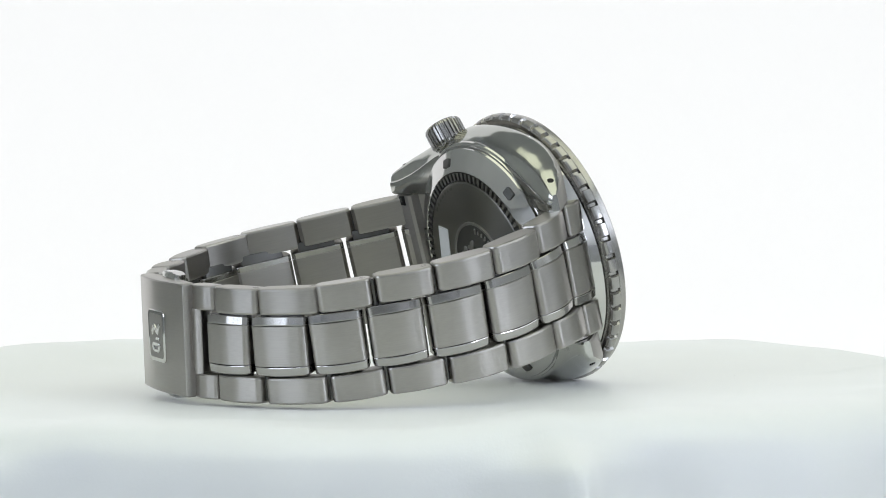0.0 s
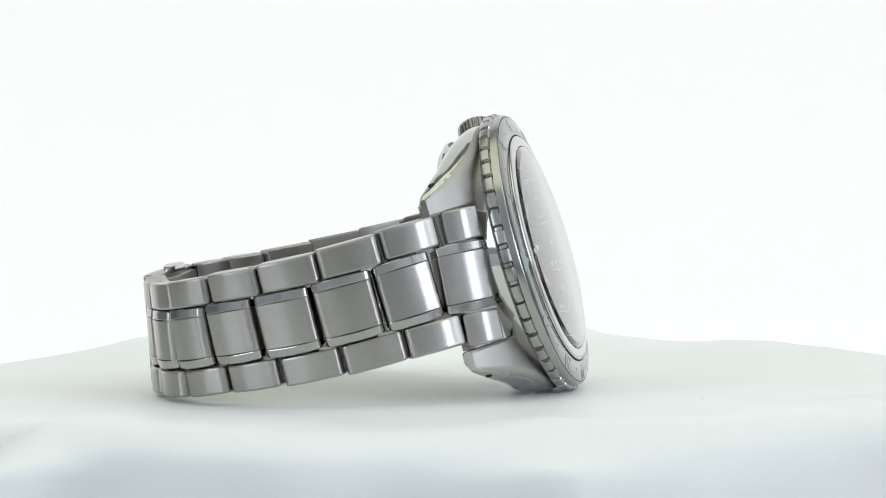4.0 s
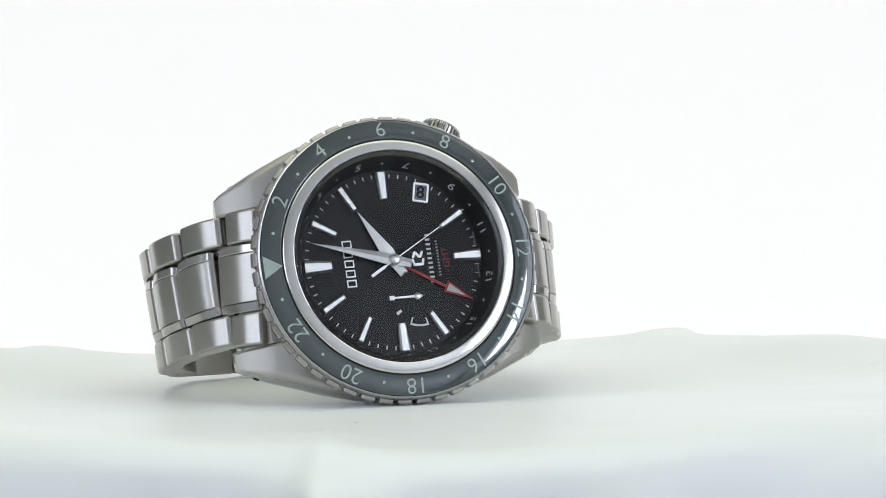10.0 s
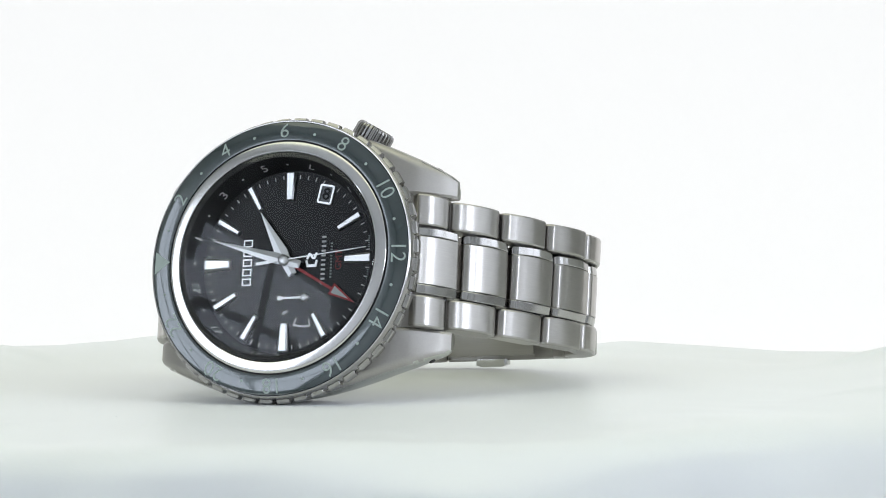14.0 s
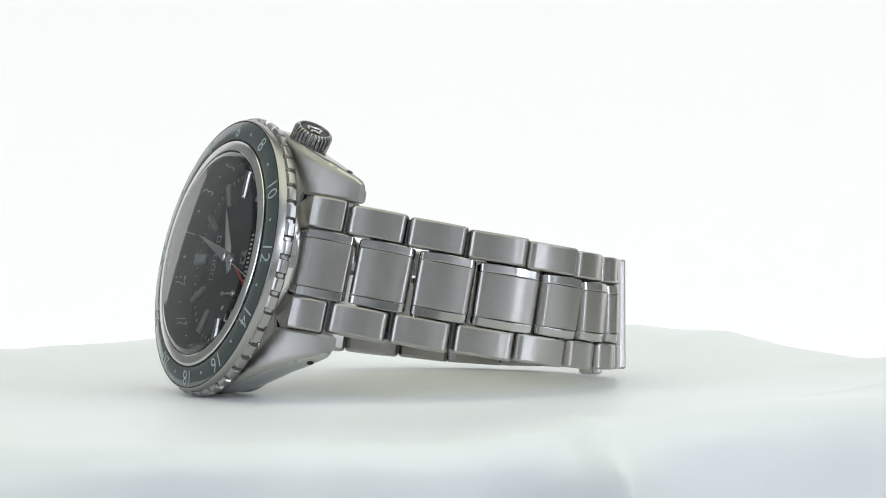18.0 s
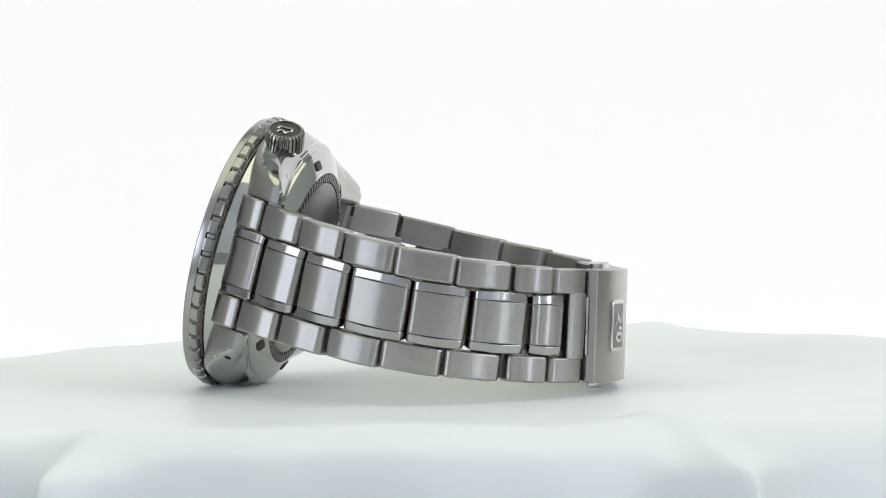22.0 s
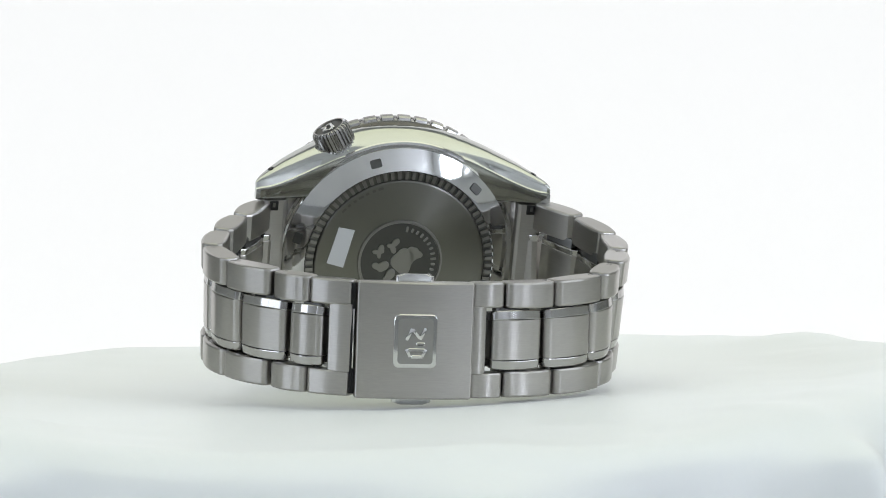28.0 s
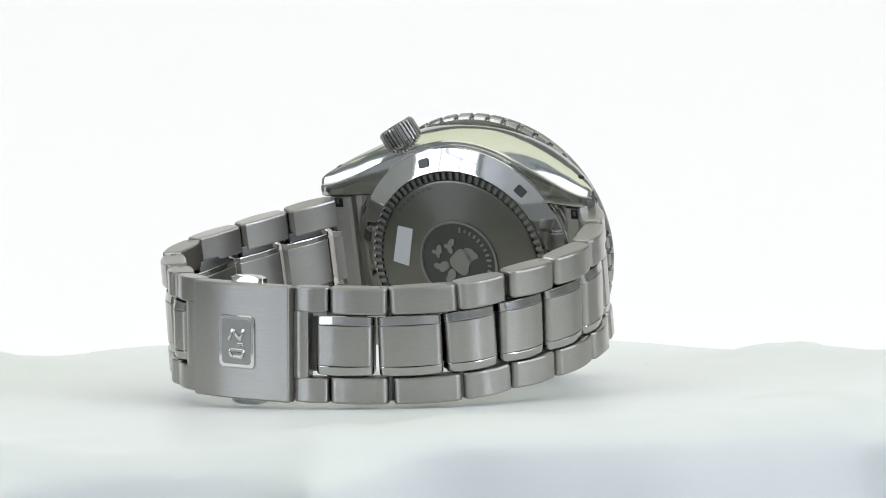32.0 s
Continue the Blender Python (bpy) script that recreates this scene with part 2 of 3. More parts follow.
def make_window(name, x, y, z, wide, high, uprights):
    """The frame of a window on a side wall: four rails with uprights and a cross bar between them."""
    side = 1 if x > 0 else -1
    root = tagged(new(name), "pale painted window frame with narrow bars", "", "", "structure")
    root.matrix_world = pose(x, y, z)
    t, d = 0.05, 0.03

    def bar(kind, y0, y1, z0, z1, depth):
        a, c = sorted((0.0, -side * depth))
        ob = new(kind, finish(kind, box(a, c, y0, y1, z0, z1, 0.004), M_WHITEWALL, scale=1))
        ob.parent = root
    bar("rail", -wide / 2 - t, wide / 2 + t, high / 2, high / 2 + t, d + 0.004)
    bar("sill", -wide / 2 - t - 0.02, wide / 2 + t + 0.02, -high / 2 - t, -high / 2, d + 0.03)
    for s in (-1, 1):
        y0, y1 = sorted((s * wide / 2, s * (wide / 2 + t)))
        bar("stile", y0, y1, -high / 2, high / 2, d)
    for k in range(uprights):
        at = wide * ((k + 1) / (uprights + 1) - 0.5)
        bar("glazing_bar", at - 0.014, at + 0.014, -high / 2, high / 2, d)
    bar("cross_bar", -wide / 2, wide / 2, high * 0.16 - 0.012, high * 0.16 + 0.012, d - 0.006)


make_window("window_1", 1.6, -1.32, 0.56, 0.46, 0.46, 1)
# frame put round the added fill lamp on the right
make_window("fill_window", 1.6, -0.42, 0.72, 1.20, 0.80, 2)
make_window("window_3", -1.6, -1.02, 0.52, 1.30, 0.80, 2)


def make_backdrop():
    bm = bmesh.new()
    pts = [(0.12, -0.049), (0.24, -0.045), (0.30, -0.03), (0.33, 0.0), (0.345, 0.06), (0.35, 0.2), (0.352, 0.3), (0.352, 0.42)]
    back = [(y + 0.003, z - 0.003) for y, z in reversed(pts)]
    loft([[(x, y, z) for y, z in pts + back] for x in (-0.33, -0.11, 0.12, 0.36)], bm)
    return tagged(new("backdrop", finish("backdrop", bm, M_BACKDROP, scale=1)), "plain white paper sweep standing behind the turntable, given a glow of its own", "", "", "structure")


make_backdrop()


# each fold: its angle, width, height, and how much steeper it is on the side of lower angles
FOLDS = ((-77, 6.0, 4.0, 1.0), (8, 6.0, 4.2, 1.3), (110, 5.5, 4.0, 1.3), (159, 10.0, 5.5, 2.6), (-126, 7.0, 3.2, 1.0), (58, 12.0, 1.6, 1.0), (-35, 12.0, 2.0, 1.0), (205, 11.0, 1.8, 1.0))


def cloth_swell(x, y):
    """The gentle unevenness of the cloth's top."""
    p = Vector((x, y, 0))
    return noise.noise(p * 0.022 + Vector((3.1, 0.7, 0))) * 1.6 + noise.noise(p * 0.06) * 0.5 + noise.noise(Vector((x * 0.13, y * 0.07, 5.0))) * 0.22


def cloth_pleat(a):
    """How far the hanging folds stand out at angle a."""
    total = 0.0
    for at, width, height, steep in FOLDS:
        d = (math.degrees(a) - at + 180) % 360 - 180
        d = d / width * (steep if d < 0 else 1.0)
        total += height * (0.4 * math.exp(-d * d * 1.6) + 0.6 * math.exp(-d * d * 9.0)) - 0.05 * height * math.exp(-(d - 1.3) ** 2 * 2.5)
    return total


def bank(a, at, half, soft):
    """One within half of angle at, falling to nothing over soft."""
    u = min(1.0, max(0.0, (half + soft - abs((math.degrees(a) - at + 180) % 360 - 180)) / soft))
    return u * u * (3 - 2 * u)


def cloth_top(r, a):
    """The cloth's height on the turntable: level under the watch, rucked up at the rim on two sides."""
    x, y = math.cos(a) * r, math.sin(a) * r
    rest = min(1.0, max(0.0, (r - 40) / 35)) ** 2
    rim = min(1.0, max(0.0, (r - 64) / 26))
    rim = rim * rim * (3 - 2 * rim)
    ruck = 2.7 * bank(a, -75, 36, 38) + 2.0 * bank(a, 137, 18, 26)
    return 6.75 + rest * (0.4 + cloth_swell(x, y)) + rim * (0.26 * cloth_pleat(a) + ruck)


def make_cloth():
    """White cloth over a round turntable: nearly level on top, rounded at the rim, hanging in soft folds."""
    n, rows = 720, []
    bm = bmesh.new()
    radii = [0, 10, 20, 30, 36, 40, 43, 46, 48, 50, 52, 54, 56, 58, 60, 62, 65, 68, 71, 74, 77, 80, 82, 84, 86, 88, 90, 92]
    hang = [(94, -0.25), (95.6, -0.75), (97, -1.6), (98.1, -2.7), (98.6, -3.4), (99, -4.2), (99.3, -5.1), (99.6, -6.0), (99.85, -7.0), (100.1, -8.2), (100.7, -11), (101.5, -14.5), (103, -19), (105, -25), (108, -33), (111, -43), (114, -53), (118, -60)]
    for r in radii:
        rows.append([bm.verts.new((math.cos(math.tau * i / n) * r, math.sin(math.tau * i / n) * r, cloth_top(r, math.tau * i / n))) for i in range(n if r else 1)])
    for r, dz in hang:
        ring = []
        for i in range(n):
            a = math.tau * i / n
            k = min(1.0, -dz / 9)
            fold = noise.noise(Vector((math.cos(a) * 2.6, math.sin(a) * 2.6, 4.0))) * 1.8 + noise.noise(Vector((math.cos(a) * 7, math.sin(a) * 7, 1.0 + dz * 0.01))) * 1.6
            u = min(1.0, max(0.0, (-dz - 2.0) / 4.2))
            rr = r + k * fold + cloth_pleat(a) * (0.2 + 0.4 * k + 1.9 * u * u * (3 - 2 * u))
            ring.append(bm.verts.new((math.cos(a) * rr, math.sin(a) * rr, max(-49.0, cloth_top(92, a) + dz))))
        rows.append(ring)
    for a, c in zip(rows, rows[1:]):
        for i in range(n):
            j = (i + 1) % n
            if len(a) == 1:
                bm.faces.new((a[0], c[i], c[j]))
            else:
                bm.faces.new((a[i], c[i], c[j], a[j]))
    return tagged(new("cloth", finish("cloth", bm, M_CLOTH, 3.0)), "white satin cloth draped over a round turntable, with soft folds", "cloth")


cloth = make_cloth()

# ---- the watch, in its own space: z out of the dial, y to 12 o'clock, x to 3 o'clock ----
WATCH_POSE = Matrix(((-0.20902, 0.50063, 0.84005, 0.025975), (-0.17152, -0.86447, 0.47251, 0.008168), (0.96275, -0.04532, 0.26656, 0.028698), (0, 0, 0, 1)))
watch = tagged(new("wristwatch"), "steel wristwatch with black dial lying on its side on the cloth", "watch")


def make_case():
    return revolve([(15.0, -3.36), (20.4, -3.36), (20.5, -3.6), (20.2, -5.0), (19.4, -7.4), (18.9, -9.3), (18.7, -10.2), (18.4, -10.6), (15.0, -10.6)], 128)


# half of the case's side, from the middle to a lug's tip: y, outer x, undercut, top z, bottom z
SIDE = ((-3, 20.95, 2.0, -3.55, -9.5), (0, 21.05, 2.0, -3.55, -9.5), (3, 20.95, 2.0, -3.5, -9.6), (7, 20.4, 2.0, -3.45, -9.9), (11, 19.3, 2.0, -3.5, -10.3), (14, 18.2, 2.15, -4.0, -10.7), (17, 16.95, 2.2, -5.0, -11.2), (19.5, 15.9, 2.1, -6.3, -11.8), (21.4, 14.95, 1.8, -7.8, -12.2), (22.8, 14.2, 1.4, -9.1, -12.45), (23.8, 13.6, 1.0, -10.2, -12.45), (24.2, 13.1, 0.8, -10.9, -12.2))


def side_at(y):
    """SIDE glided at y."""
    k = 1
    while k < len(SIDE) - 3 and SIDE[k + 1][0] < y:
        k += 1
    p0, p1, p2, p3 = SIDE[k - 1], SIDE[k], SIDE[k + 1], SIDE[k + 2]
    u = (y - p1[0]) / (p2[0] - p1[0])
    if not 0 <= u <= 1:
        p1, p2 = SIDE[-2], SIDE[-1]
        u = min(1.0, max(0.0, (y - p1[0]) / (p2[0] - p1[0])))
        return [c1 + (c2 - c1) * u for c1, c2 in zip(p1, p2)]
    return [0.5 * (2 * c1 + (c2 - c0) * u + (2 * c0 - 5 * c1 + 4 * c2 - c3) * u * u + (3 * c1 - c0 - 3 * c2 + c3) * u ** 3) for c0, c1, c2, c3 in zip(p0, p1, p2, p3)]


def make_side(name, sx, sy, y0, y1, n):
    """A stretch of the case's side: hollow polished flank, narrow bevel, brushed top."""
    secs = []
    for k in range(n + 1):
        y = y0 + (y1 - y0) * k / n
        _, xo, under, zt, zb = side_at(abs(y))
        xi, c = 10.3, min(1.4, (zt - zb) * 0.25)
        zf = zt - c * 1.2
        bow = 1.9 + 1.9 * min(1.0, max(0.0, (abs(y) - 6) / 9))
        flank = []
        for i in range(15):
            u = 1 - i / 14
            flank.append((xo - 1.2 * under * u ** bow, zf - (zf - zb - 0.3) * u))
        edge = xo - 1.2 * under
        loop = [(xi, zb + 0.3), (xi + 0.3, zb), (edge - 0.5, zb), (edge - 0.18, zb + 0.08)] + flank + [(xo - c * 1.1 * (1 - math.cos(radians(q))), zf + c * 1.2 * math.sin(radians(q))) for q in (15, 30, 45, 60, 75, 90)] + [(xi + 0.4, zt), (xi, zt - 0.3)]
        secs.append([(sx * x, sy * y, z) for x, z in (loop if sx * sy > 0 else loop[::-1])])
    me = finish(name, loft(secs), M_FLANK, 0.38)
    me.materials.append(M_CASE_BRUSH)
    for f in me.polygons:
        if f.normal.z > 0.45:
            f.material_index = 1
    return me


case = part("case", make_case(), M_POL, watch, "polished round steel case body", sharp=0.5)
part("case_shoulder", revolve([(19.2, -9.2), (19.75, -9.5), (19.85, -9.8), (19.7, -10.1), (19.35, -10.2), (19.3, -10.45), (18.6, -10.55)], 128), M_POL, case, "polished step round the case back")
for sx in (1, -1):
    part("case_flank", make_side("case_flank", sx, 1, -9.0, 9.0, 18), M_POL, case, "hollow polished flank of the case")
    for sy in (1, -1):
        part("lug", make_side("lug", sx, sy, 9.0, 24.2, 24), M_POL, case, "tapering steel lug, brushed on top and polished at the flank")
for sx in (1, -1):
    for sy in (1, -1):
        # holes are black discs set on the flank, their inner shade painted
        part("lug_hole", revolve([(0.5, -0.4), (0.5, 0), (0, 0)], 14), M_SHADOW, case, "", mm_pose(sx * 14.8, sy * 21.7, -9.9, 0, 0, math.degrees(math.atan2(sy * 0.47, sx * 0.88))) @ pose(0, 0, 0, 0, 90, 0) @ mm_pose(0, 0, 0.03))

# back
back = part("case_back", revolve([(19.0, -10.5), (18.9, -10.9), (18.2, -11.25), (16.0, -12.35), (15.6, -12.5), (15.45, -12.35)], 96), M_POL, watch, "polished sloping ring of the screwed case back")
part("back_plate", revolve([(14.05, -12.2), (14.0, -12.5), (13.85, -12.62), (13.7, -12.64), (7.3, -12.75), (0, -12.75)], 96), M_BACK, back, "dull turned steel back plate")
beads = bmesh.new()
part("bead_groove", revolve([(15.5, -12.0), (15.47, -12.1), (14.1, -12.1), (14.0, -12.4)], 96), M_BEAD_GROOVE, back, "dark groove")
for k in range(80):
    a = math.tau * k / 80
    cut = [(x * math.cos(a) + r * math.sin(a), r * math.cos(a) - x * math.sin(a)) for x, r in ((-0.26, 14.2), (0.26, 14.2), (0.31, 15.4), (-0.31, 15.4))]
    loft([[(x, y, z) for x, y in cut] for z in (-12.1, -12.6)], beads)
part("bead_ring", beads, M_BEAD, back, "ring of small raised knurls")
# notches are solid dark blocks, the recess shade put into their colour
for k in range(6):
    part("notch", prism(rounded(1.8, 1.4, 0.25), 0, 0.5), M_FIELD, back, "", clock_pose(17.3, 107 - 60 * k, -11.95, 26.0))
MEDAL = mm_pose(0.5, 0, 0)
part("medallion", revolve([(7.0, -12.7), (6.95, -13.0), (6.6, -13.05), (6.5, -12.85), (6.45, -12.86)], 64), M_RELIEF, back, "bright rim of the round embossed medallion", MEDAL)
part("medallion_ground", revolve([(6.48, -12.8), (0, -12.86)], 64), M_FIELD, back, "dark matt ground of the medallion", MEDAL)
for k in range(14):
    part("relief_bar", prism(rounded(0.38, (0.95, 0.7, 0.7, 0.8)[k % 4], 0.15), -0.08, 0.12, 0.05), M_RELIEF, back, "", MEDAL @ clock_pose(5.5, 82 - k * 9.5, -12.9, 0) @ pose(0, 0, 0, 180, 0, 0))


def lobes(radii, n=40):
    """A closed wavy outline through radii set evenly round the middle."""
    k, pts = len(radii), []
    for i in range(n):
        u = i / n * k
        a, c, f = radii[int(u) % k], radii[(int(u) + 1) % k], u % 1
        r = a + (c - a) * f * f * (3 - 2 * f)
        pts.append((r * math.cos(math.tau * i / n), r * math.sin(math.tau * i / n)))
    return pts


for x, y, turn, radii in ((0.1, 0.4, 10, (2.2, 1.7, 2.0, 1.8, 2.3, 1.6, 2.1)), (1.4, 2.4, 0, (1.0, 1.5, 0.8, 1.4, 0.9, 1.3, 0.8)), (2.6, -1.5, 40, (1.6, 0.45, 0.9, 0.5, 1.3, 0.5)), (1.5, -3.6, 20, (1.4, 0.4, 1.1, 0.45, 1.0, 0.45, 0.9)), (-0.9, -3.4, 70, (1.7, 0.5, 1.2, 0.6, 1.0)), (-2.9, -1.9, 30, (1.9, 0.6, 0.7, 1.4, 0.6)), (-3.2, 1.4, 80, (1.5, 0.5, 1.3, 0.5))):
    part("relief_lobe", prism(lobes(radii), -0.1, 0.2, 0.06), M_RELIEF, back, "", MEDAL @ mm_pose(x, y, -12.86, 180, 0, turn))
for k in range(14):
    part("engraved_bar", prism(rounded(0.55 if k % 3 else 0.9, 0.4, 0.1), 0, 0.015), M_ENGRAVE, back, "", clock_pose(13.2 - (k // 7) * 0.9, 108 + (k % 7) * 5.0, -12.64, 0) @ pose(0, 0, 0, 180, 0, 0))
part("sticker", prism([(6.06, -10.45), (0.05, -11.99), (-0.67, -9.25), (5.63, -7.82)], -12.82, -12.68), M_STICKER, back, "small grey rectangular film sticker")

# crown at four o'clock
crown = part("crown", revolve([(0, 0.1), (2.3, 0.1), (2.5, 0.35), (3.0, 0.6), (3.1, 0.9), (3.1, 3.4), (2.9, 3.8), (2.6, 4.0), (2.4, 3.98), (2.35, 3.7)], 168, wave=lambda i, r, z: r - (0.34 if r > 2.8 and (i // 3) % 2 else 0)), M_BEZEL, watch, "fluted screw-down steel crown", mm_pose(0, 0, -7.1, 0, 0, -120) @ mm_pose(0, 20.4, 0) @ pose(0, 0, 0, -90, 0, 0), sharp=0.3)
for x, y, w, h, a in ((-0.55, 0, 0.5, 2.3, 0), (-0.2, 1.0, 1.1, 0.4, 20), (-0.2, -1.0, 1.1, 0.4, -20), (0.75, 0.6, 1.1, 0.38, -30), (0.75, 0, 1.0, 0.38, 40), (0.75, -0.7, 1.1, 0.38, -30)):
    part("emblem_bar", prism(rounded(w, h, 0.18), 0, 0.25, 0.1), M_POL, crown, "", mm_pose(x, y, 3.8, 0, 0, a))
part("crown_cap", revolve([(2.36, 3.7), (0, 3.72)], 32), M_FIELD, crown, "dark recessed crown end")
part("crown_tube", revolve([(2.6, 0)] + [(2.6 - 0.3 * (k % 2), 0.25 + 0.3 * k) for k in range(8)] + [(2.0, 2.6)], 32), M_POL, watch, "", mm_pose(0, 0, -7.1, 0, 0, -120) @ mm_pose(0, 18.6, 0) @ pose(0, 0, 0, -90, 0, 0))

# bezel: 48 teeth on its rear half, a smooth rim before them
def bezel_wave(i, r, z):
    return r - (0.62 if i % 12 in (0, 1, 2) and r > 21.7 else 0)


bezel = part("bezel", revolve([(20.4, -3.3), (21.4, -3.3), (21.78, -3.12), (22.02, -2.85), (22.08, -2.6), (22.08, -1.95), (21.98, -1.72), (21.72, -1.6), (21.55, -1.5), (21.52, -0.85), (21.44, -0.5), (21.3, -0.34), (21.16, -0.36), (21.12, -0.8), (19.0, -0.8)], 576, wave=bezel_wave), M_BEZEL, watch, "coin-edged rotating steel bezel", sharp=0.35)
part("insert", revolve([(21.08, -0.5), (21.05, -0.30), (20.9, -0.26), (18.25, 0.30), (18.12, 0.26), (18.1, 0)], 128), M_INSERT, bezel, "glossy dark green-grey bezel insert")
LEAN = 10.8
for k in range(1, 12):
    glyphs("numeral", str(2 * k), 3.35, M_PRINT, bezel, clock_pose(19.55, 30 * k, 0.035, -LEAN), "", 0.03, -0.015)
for k in range(12):
    part("dot", revolve([(0.24, 0), (0.24, 0.03), (0, 0.03)], 14), M_PRINT, bezel, "", clock_pose(19.4, 15 + 30 * k, 0.05, -LEAN))
part("triangle", prism([(-1.75, 1.35), (1.75, 1.35), (0, -1.45)], 0, 0.03), M_PRINT, bezel, "pale grey triangle mark", clock_pose(19.45, 0, 0.045, -LEAN))

# black ring added to draw the dark gap outside the crystal ring
part("gap_ring", revolve([(18.12, -0.2), (18.1, 0.16), (17.85, 0.16), (17.8, -0.2)], 128), M_SHADOW, watch, "thin black ring filling the dark gap between bezel and crystal ring")
part("crystal_ring", revolve([(17.86, -0.2), (17.84, 0.42), (17.72, 0.56), (17.5, 0.62), (16.45, 0.78), (16.34, 0.78)], 128), M_RING, watch, "bright polished ring round the crystal")
part("ring_lip", revolve([(16.34, 0.78), (16.22, 0.74), (16.14, 0.62), (16.12, 0.2)], 128), M_POL, watch, "polished inner lip of the crystal ring")
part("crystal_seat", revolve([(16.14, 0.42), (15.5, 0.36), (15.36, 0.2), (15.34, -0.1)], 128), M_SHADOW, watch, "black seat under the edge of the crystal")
crystal = part("crystal", revolve([(16.08, 0.55), (16.06, 0.72), (15.95, 0.84), (15.5, 1.06), (15.3, 1.12)] + [(15.0 * (1 - k / 12), 1.14 + 0.6 * (1 - (1 - k / 12) ** 2)) for k in range(12)] + [(0, 1.74)], 128), M_GLASS, watch, "clear slightly domed sapphire crystal", sharp=0.2)
crystal.visible_shadow = False

# flange with the odd hours
flange = part("flange", revolve([(15.42, 0.3), (15.34, 0.2), (14.12, -3.42)], 128), M_DIAL, watch, "black steep hour flange")
for k in range(12):
    hour = 2 * k + 1
    turned = 180 if 6 < hour < 18 else 0
    glyphs("flange_numeral", str(hour), 2.3, M_WHITE, flange, clock_pose(14.74, 15 * hour, -1.55) @ pose(0, 0, 0, 71, 0, 0) @ pose(0, 0, 0, 0, 0, turned), "", 0.02)
    part("flange_dot", revolve([(0.2, 0), (0.2, 0.04), (0, 0.04)], 10), M_WHITE, flange, "", clock_pose(14.74, 30 * k, -1.5) @ pose(0, 0, 0, 71, 0, 0))

# dial
DZ = -3.4
dial = part("dial", revolve([(14.6, DZ - 0.3), (14.6, DZ), (0, DZ)], 128), M_DIAL, watch, "glossy black dial")


def marker_mesh(w0, w1, length):
    """A faceted hour marker: narrow inside, wide outside, ridged along its middle."""
    h = length / 2
    bm = bmesh.new()
    secs = []
    for y, w, z in ((-h, w0, 0.35), (-h + 0.15, w0, 0.62), (h - 0.15, w1, 0.62), (h, w1, 0.35)):
        secs.append([(-w / 2, y, 0), (-w / 2, y, z * 0.6), (-w * 0.32, y, z), (w * 0.32, y, z), (w / 2, y, z * 0.6), (w / 2, y, 0)])
    return finish("hour_marker", loft(secs, bm), M_MARK, 0.3)


thin, broad = marker_mesh(0.75, 1.05, 4.2), marker_mesh(1.15, 1.75, 4.4)
twelve = marker_mesh(1.5, 2.2, 4.4)
for hour in (1, 2, 5, 8, 10, 11):
    part("hour_marker", thin, M_MARK, dial, "", clock_pose(11.55, 30 * hour, DZ))
for hour in (3, 6, 9):
    part("hour_marker", broad, M_MARK, dial, "", clock_pose(11.7, 30 * hour, DZ))
part("hour_marker", twelve, M_MARK, dial, "broad silver marker at twelve", clock_pose(11.7, 0, DZ))
tick = finish("minute_tick", prism(rounded(0.14, 0.62, 0.03, 1), 0, 0.03), M_WHITE)
for k in range(60):
    if k % 5:
        part("minute_tick", tick, M_WHITE, dial, "", clock_pose(13.25, 6 * k, DZ))
for k in (4,):
    date = mm_pose(10.2, -5.9, DZ) @ pose(0, 0, 0, 0, 0, -102)
    ring_out, ring_in = rounded(2.45, 3.0, 0.3), rounded(1.85, 2.4, 0.15)
    part("date_frame", loft([[(x, y, z) for x, y in ring] for ring, z in ((ring_out, 0), (ring_out, 0.28), (ring_in, 0.28), (ring_in, 0))], caps=False), M_MARK, dial, "silver frame of the date window", date)
    part("date_disc", prism(rounded(1.9, 2.45, 0.1), 0, 0.03), M_DATE, dial, "grey date disc", date)
    glyphs("date_numeral", "8", 2.6, M_DIAL, dial, date @ mm_pose(0, 0, 0.05), "", 0.02, 0.06)


def bars(name, x0, x1, y, h, n, mat, z=DZ):
    """A row of plain bars standing for a line of lettering: along x from x0 to x1 at height y."""
    step = (x1 - x0) / n
    mesh = finish(name, prism(rounded(step * 0.42, h, 0.06, 2), 0, 0.06), mat)
    for k in range(n):
        part(name, mesh, mat, dial, "", mm_pose(x0 + step * (k + 0.5), y, z))


def outline_bars(name, x0, x1, y, h, n, mat):
    """Larger plain letter-sized frames."""
    step = (x1 - x0) / n
    for k in range(n):
        cx = x0 + step * (k + 0.5)
        for dx, dy, w, hh in ((-0.33, 0, 0.14, 1), (0.33, 0, 0.14, 1), (0, 0.44, 0.8, 0.11), (0, -0.44, 0.8, 0.11)):
            part(name, prism(rounded(w * step * 0.85, hh * h, 0.05, 2), 0, 0.12), M_MARK, dial, "", mm_pose(cx + dx * step * 0.95, y + dy * h, DZ))


outline_bars("brand_bar", -3.6, 3.9, 6.75, 1.5, 5, M_MARK)
for x, y, w, h, a in ((-0.75, 0, 0.4, 1.7, 0), (-0.35, 0.75, 1.0, 0.35, 15), (-0.35, -0.75, 1.0, 0.35, -15), (0.75, 0.55, 1.1, 0.35, -25), (0.7, 0, 1.0, 0.35, 35), (0.75, -0.6, 1.1, 0.35, -25)):
    part("logo_bar", prism(rounded(w, h, 0.16), 0, 0.14), M_MARK, dial, "", mm_pose(x, y - 4.0, DZ, 0, 0, a))
bars("maker_line", -3.9, 4.0, -5.9, 0.7, 11, M_WHITE)
